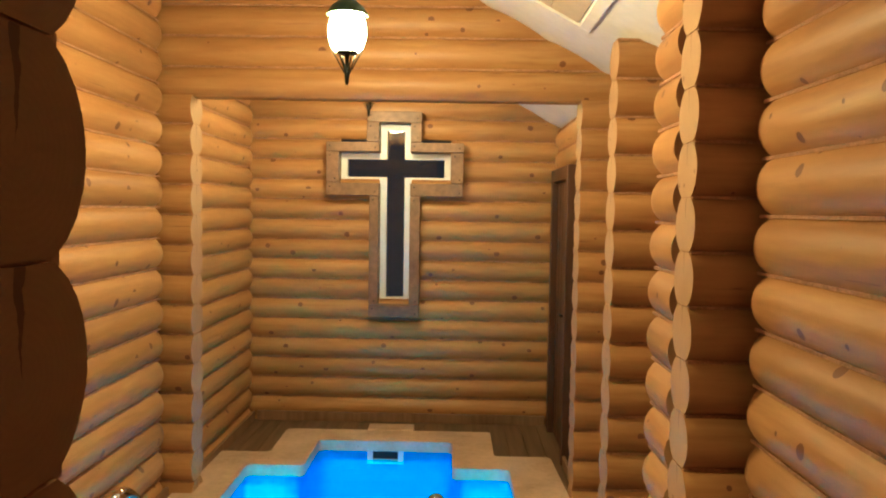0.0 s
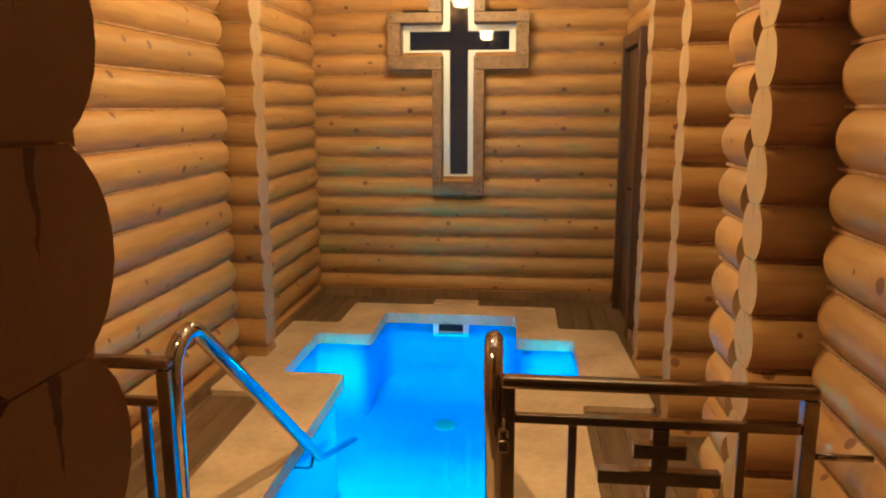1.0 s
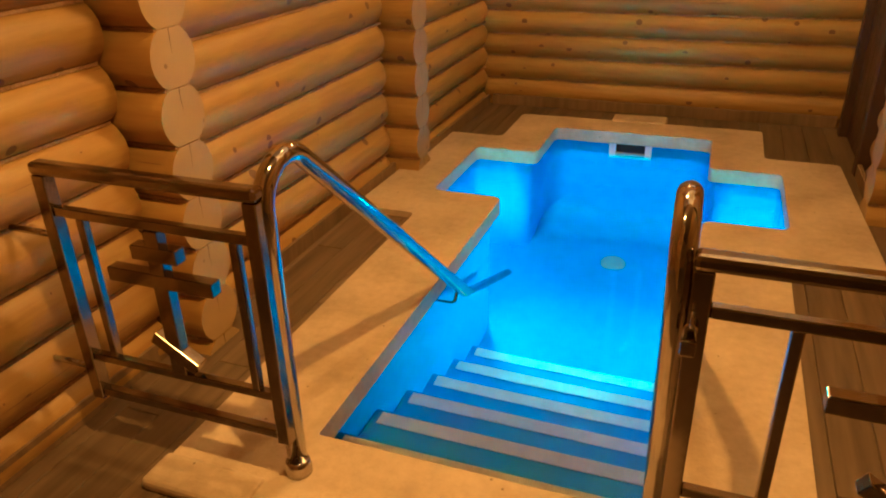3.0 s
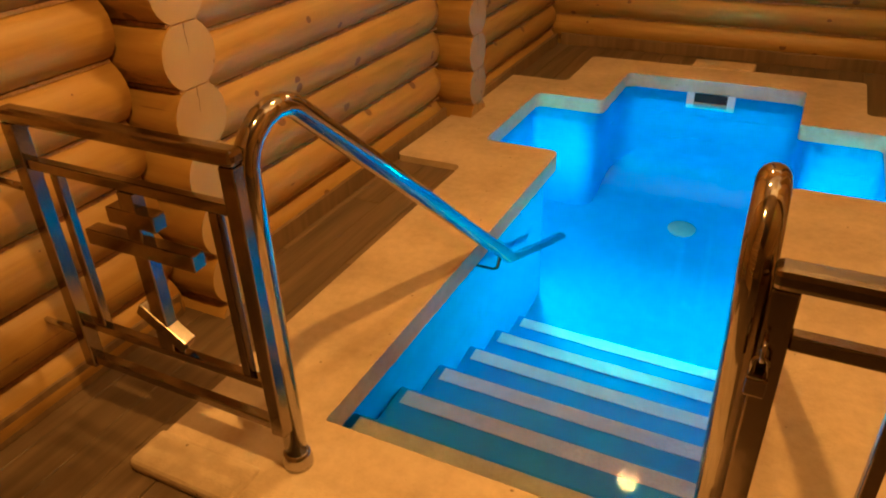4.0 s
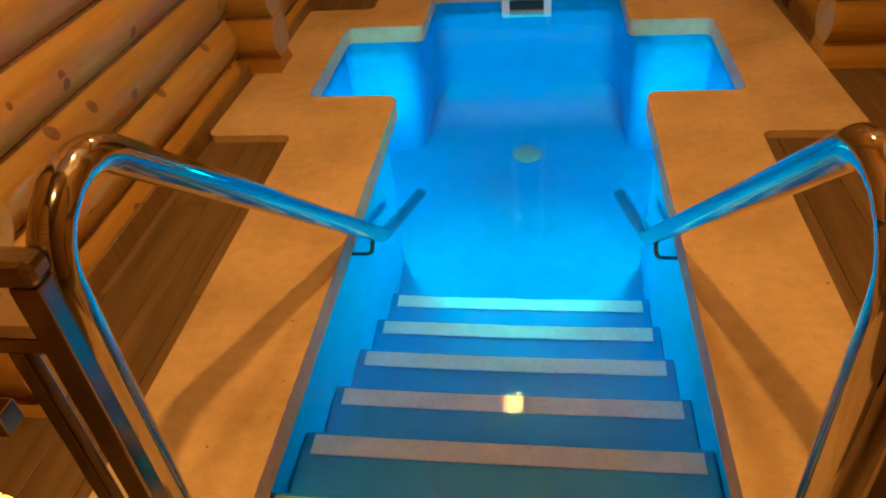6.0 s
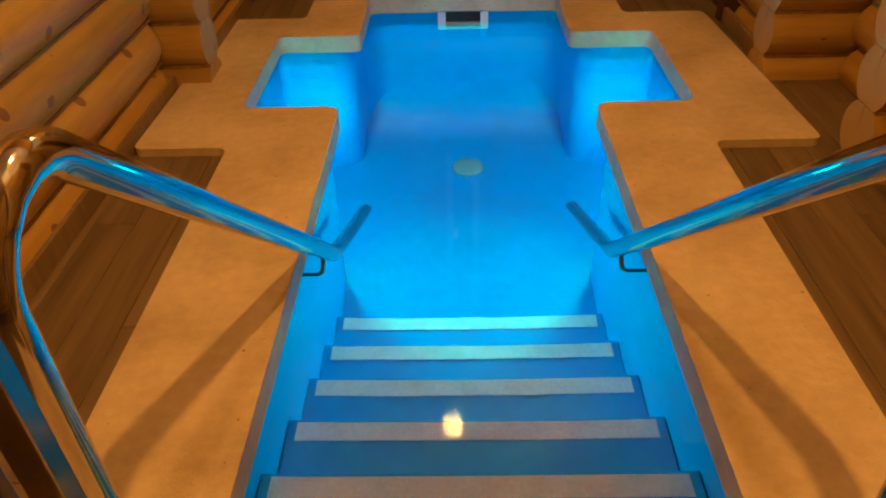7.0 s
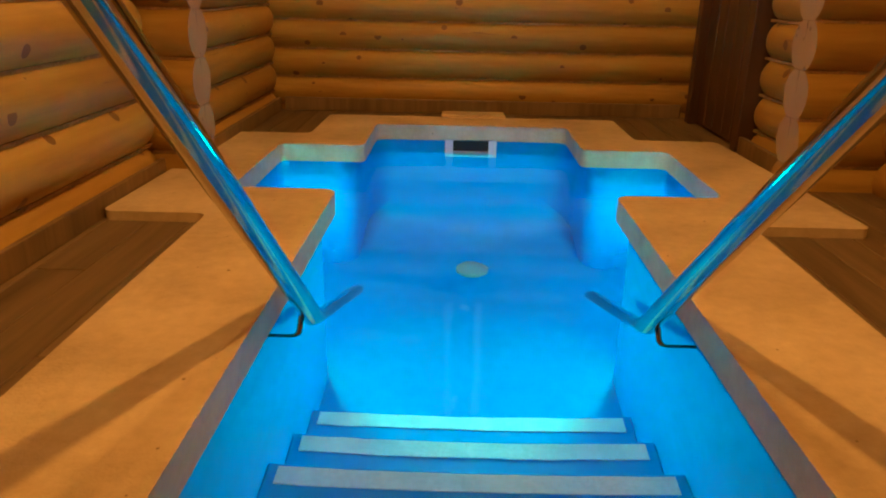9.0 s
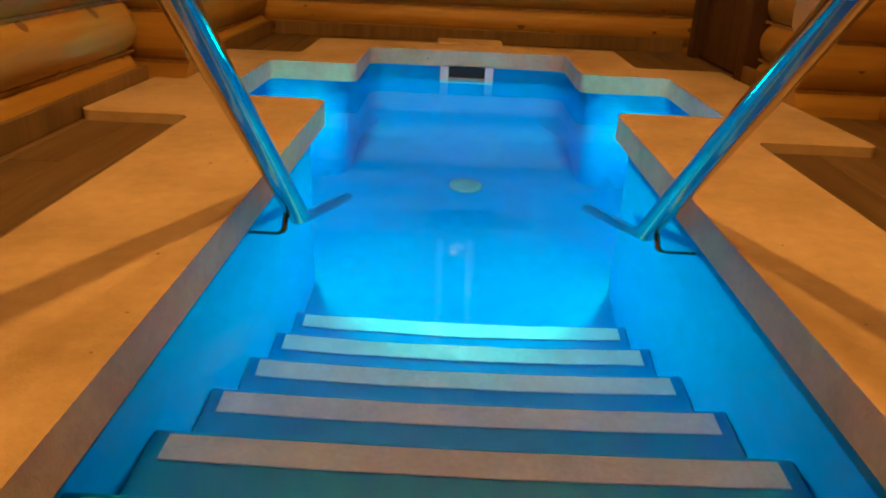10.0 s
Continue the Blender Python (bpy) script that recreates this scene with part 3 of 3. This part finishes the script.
# ---- lanterns ----
def lantern(place, power):
    x, y, z = place
    thing = empty("lantern", (x, y, z), "hanging black iron lantern with a glowing ribbed glass globe", "lantern", "hanging lanterns")
    thing.scale = (0.75, 0.75, 0.75)
    part("globe", lathe([(0.058, -0.085), (0.08, -0.06), (0.094, -0.01), (0.095, 0.03), (0.085, 0.08), (0.07, 0.10)]), GLOBE, thing, "glowing white glass globe").visible_shadow = False
    part("cap", lathe([(0.105, 0.095), (0.10, 0.11), (0.08, 0.14), (0.04, 0.17), (0.02, 0.18), (0.015, 0.21)]), GREEN, thing, "dark green domed cap")
    part("finial", lathe([(0.004, -0.25), (0.011, -0.235), (0.015, -0.18), (0.010, -0.165), (0.013, -0.15), (0.009, -0.14), (0.012, -0.10), (0.05, -0.095), (0.055, -0.085)]), IRON, thing)
    for k in range(6):
        a = math.pi * k / 3
        pts = [(r * math.cos(a), r * math.sin(a), h) for r, h in ((0.014, -0.19), (0.052, -0.12), (0.084, -0.066), (0.099, -0.015), (0.101, 0.03), (0.092, 0.08), (0.085, 0.10))]
        part("rib", tube_mesh(pts, 0.004, 6), IRON, thing)
    top = (ceiling_at(x) - z - (0.143 if y > 4.4 else 0.0)) / 0.75
    part("chain", tube_mesh([(0, 0, 0.2), (0, 0, top)], 0.006, 8), IRON, thing)
    lamp("lantern_lamp", (x, y, z), power, WARM, 0.05)


for place, power in LAMPS:
    lantern(place, power)


def downlight(place, power):
    """A can on a stem under the ceiling, shining on the pool's entry."""
    x, y, z = place
    thing = empty("spotlight", place, "black iron can spotlight on a stem under the ceiling", "spotlight")
    part("can", lathe([(0.052, -0.01), (0.055, 0.0), (0.055, 0.11), (0.03, 0.13), (0.012, 0.14)]), IRON, thing).visible_shadow = False
    part("lens", lathe([(0.045, -0.014), (0.047, -0.011)]), GLOBE, thing, "glowing glass lens")
    part("stem", tube_mesh([(0, 0, 0.13), (0, 0, ceiling_at(x) - z)], 0.008, 8), IRON, thing)
    data = bpy.data.lights.new("spotlight_lamp", "SPOT")
    data.energy, data.color, data.shadow_soft_size, data.spot_size, data.spot_blend = power, WARM, 0.022, radians(98), 0.9
    new("spotlight_lamp", data).matrix_world = look((x, y, z - 0.03), (0.0, 2.35, 0.0))


downlight(DOWNLIGHT, DOWN_POWER)


# ---- floor planks ----
plank_meshes = {}


def plank(x, y0, y1):
    key = round(y1 - y0, 3)
    if key not in plank_meshes:
        bm = box_mesh((-0.0615, -key / 2 + 0.001, -0.014), (0.0615, key / 2 - 0.001, 0.0), 0.002, 1)
        me = bpy.data.meshes.new("plank")
        bm.to_mesh(me)
        bm.free()
        me.materials.append(PLANK)
        plank_meshes[key] = me
    ob = new("plank", plank_meshes[key])
    ob.parent = floor
    ob.location = (x, (y0 + y1) / 2, 0)


for i in range(29):
    x = -1.75 + 0.125 * (i + 0.5)
    if abs(x) < 0.75:
        runs = [(-1.25, 1.82), (5.45, 5.82)]
    elif abs(x) < 1.1:
        runs = [(-1.25, 3.67), (4.92, 5.82)]
    else:
        runs = [(-1.25, 5.82)]
    for a, b in runs:
        y = a + (0.45 * (i * 7 % 3)) if b - a > 1.5 else b
        ends = [a]
        while y < b - 0.2:
            if y > a + 0.1:
                ends.append(y)
            y += 1.2
        ends.append(b)
        for p, q in zip(ends, ends[1:]):
            plank(x, p, q)

# ---- cross-shaped window ----
def cross_window():
    """The window's own plan: x across, z up, both from the wall's foot."""
    thing = tagged(empty("window_1", (0, 5.70, 0), "cross-shaped window with white frame and stained board casing", "window", kind="structure"))
    boards = [(-0.217, 0.206, 2.315, 2.397), (-0.217, -0.12, 2.165, 2.313), (0.12, 0.206, 2.165, 2.313),
              (-0.528, -0.12, 2.09, 2.163), (0.12, 0.528, 2.09, 2.163), (-0.528, -0.43, 1.852, 2.088), (0.43, 0.528, 1.852, 2.088),
              (-0.528, -0.12, 1.752, 1.85), (0.12, 0.528, 1.752, 1.85), (-0.192, -0.12, 0.911, 1.75), (0.12, 0.2, 0.911, 1.75), (-0.192, 0.2, 0.815, 0.909)]
    for x0, x1, z0, z1 in boards:
        board = part("casing_board", box_mesh((x0, 0, z0), (x1, 0.09, z1), 0.005), TRIMWOOD, thing)
        for px, pz in ((x0 + 0.03, z1 - 0.03), (x1 - 0.03, z0 + 0.03)):
            screw = moved(lathe([(0.006, 0), (0.006, 0.002), (0.004, 0.003)], 8), pose(px, 0, pz, 90, 0, 0))
            part("screw", screw, IRON, board)

    def ring(ax, az0, az1, sx, z0, z1, d):
        """A cross outline, d metres inside the opening."""
        ax, sx, z0, z1, az0, az1 = ax - d, sx - d, z0 + d, z1 - d, az0 + d, az1 - d
        return [(-sx, z0), (sx, z0), (sx, az0), (ax, az0), (ax, az1), (sx, az1), (sx, z1), (-sx, z1), (-sx, az1), (-ax, az1), (-ax, az0), (-sx, az0)]

    size = (0.43, 1.85, 2.09, 0.12, 0.909, 2.315)
    up = pose(0, 0, 0, 90, 0, 0)
    lining = ring_prism(ring(*size, 0.0), ring(*size, -0.02), -0.30, -0.085)
    part("lining", moved(lining, up), TRIMWOOD, thing)
    frame_bm = ring_prism(ring(*size, 0.05), ring(*size, 0.002), -0.19, -0.13, 0.004, 2)
    part("window_frame", moved(frame_bm, up), VINYL, thing, "white window frame")
    pane = part("pane", moved(prism(ring(*size, 0.046), -0.164, -0.158), up), GLASS, thing, "dark glass reflecting the lamps")
    return thing


cross_window()

# ---- door in the far side wall ----
door = empty("door_1", (1.25, 5.26, FLOOR), "closed dark brown plank door in a dark frame", "door", kind="structure")
W, H = 0.40, 1.99
for y0, y1, z0, z1 in ((-W, -W + 0.07, 0, H), (W - 0.07, W, 0, H), (-W + 0.07, W - 0.07, H - 0.09, H)):
    part("door_frame", box_mesh((-0.055, y0, z0), (0.09, y1, z1), 0.005), DOORWOOD, door)
leaf = part("door_leaf", box_mesh((0.0, -W + 0.072, 0.01), (0.045, W - 0.072, H - 0.092), 0.004), DOORWOOD, door)
for k in range(5):
    y0 = -W + 0.075 + k * 0.13
    part("board", box_mesh((-0.012, y0 + 0.002, 0.012), (0.002, y0 + 0.126, H - 0.094), 0.003), DOORWOOD, leaf)
part("door_handle", tube_mesh(rounded_path([(-0.012, -0.27, 0.98), (-0.06, -0.27, 0.98), (-0.06, -0.17, 0.98)], 0.012, 4), 0.009, 10), IRON, leaf, "black iron door handle")

# ---- skirting boards ----
def skirting(x0, y0, x1, y1):
    bm = box_mesh((x0, y0, FLOOR), (x1, y1, FLOOR + 0.075), 0.004)
    tagged(part("baseboard", bm, OAK, None), "low brown wooden skirting board at the wall's foot", "baseboard", "skirting boards", "structure")


skirting(-1.165, 2.47, -1.145, 4.18)
skirting(1.20, 4.39, 1.222, 4.85)
skirting(-1.07, 5.765, 1.2, 5.785)
skirting(1.345, -1.1, 1.365, 2.27)
skirting(-1.20, 0.72, -1.18, 2.34)
skirting(-1.105, 4.39, -1.085, 5.76)


# ---- hatch in the ceiling ----
hatch = empty("ceiling_hatch", (0.0, 0.0, 0.0), "white-framed hatch with beige boards in the sloping ceiling", "hatch")


def on_slope(x0, x1, y0, y1, thick):
    bm = bmesh.new()
    box(bm, (x0, y0, -thick), (x1, y1, 0.0))
    for v in bm.verts:
        v.co.z += ceiling_at(v.co.x) + 0.001
    soften(bm, 0.003, 1)
    return bm


HX0, HX1, HY0, HY1 = 0.45, 1.10, 2.75, 3.72
for x0, x1, y0, y1 in ((HX0, HX1, HY0, HY0 + 0.05), (HX0, HX1, HY1 - 0.05, HY1), (HX0, HX0 + 0.05, HY0 + 0.05, HY1 - 0.05), (HX1 - 0.05, HX1, HY0 + 0.05, HY1 - 0.05)):
    part("frame", on_slope(x0, x1, y0, y1, 0.022), PAINT, hatch, "white-painted frame")
    part("edge", on_slope(x0 + 0.002, x1 - 0.002, y0 + 0.002, y1 - 0.002, 0.006), TRIMWOOD, hatch)
for k in range(4):
    w = (HX1 - HX0 - 0.11) / 4
    part("board", on_slope(HX0 + 0.055 + k * w, HX0 + 0.053 + (k + 1) * w, HY0 + 0.055, HY1 - 0.055, 0.012), BEIGE, hatch, "beige board")
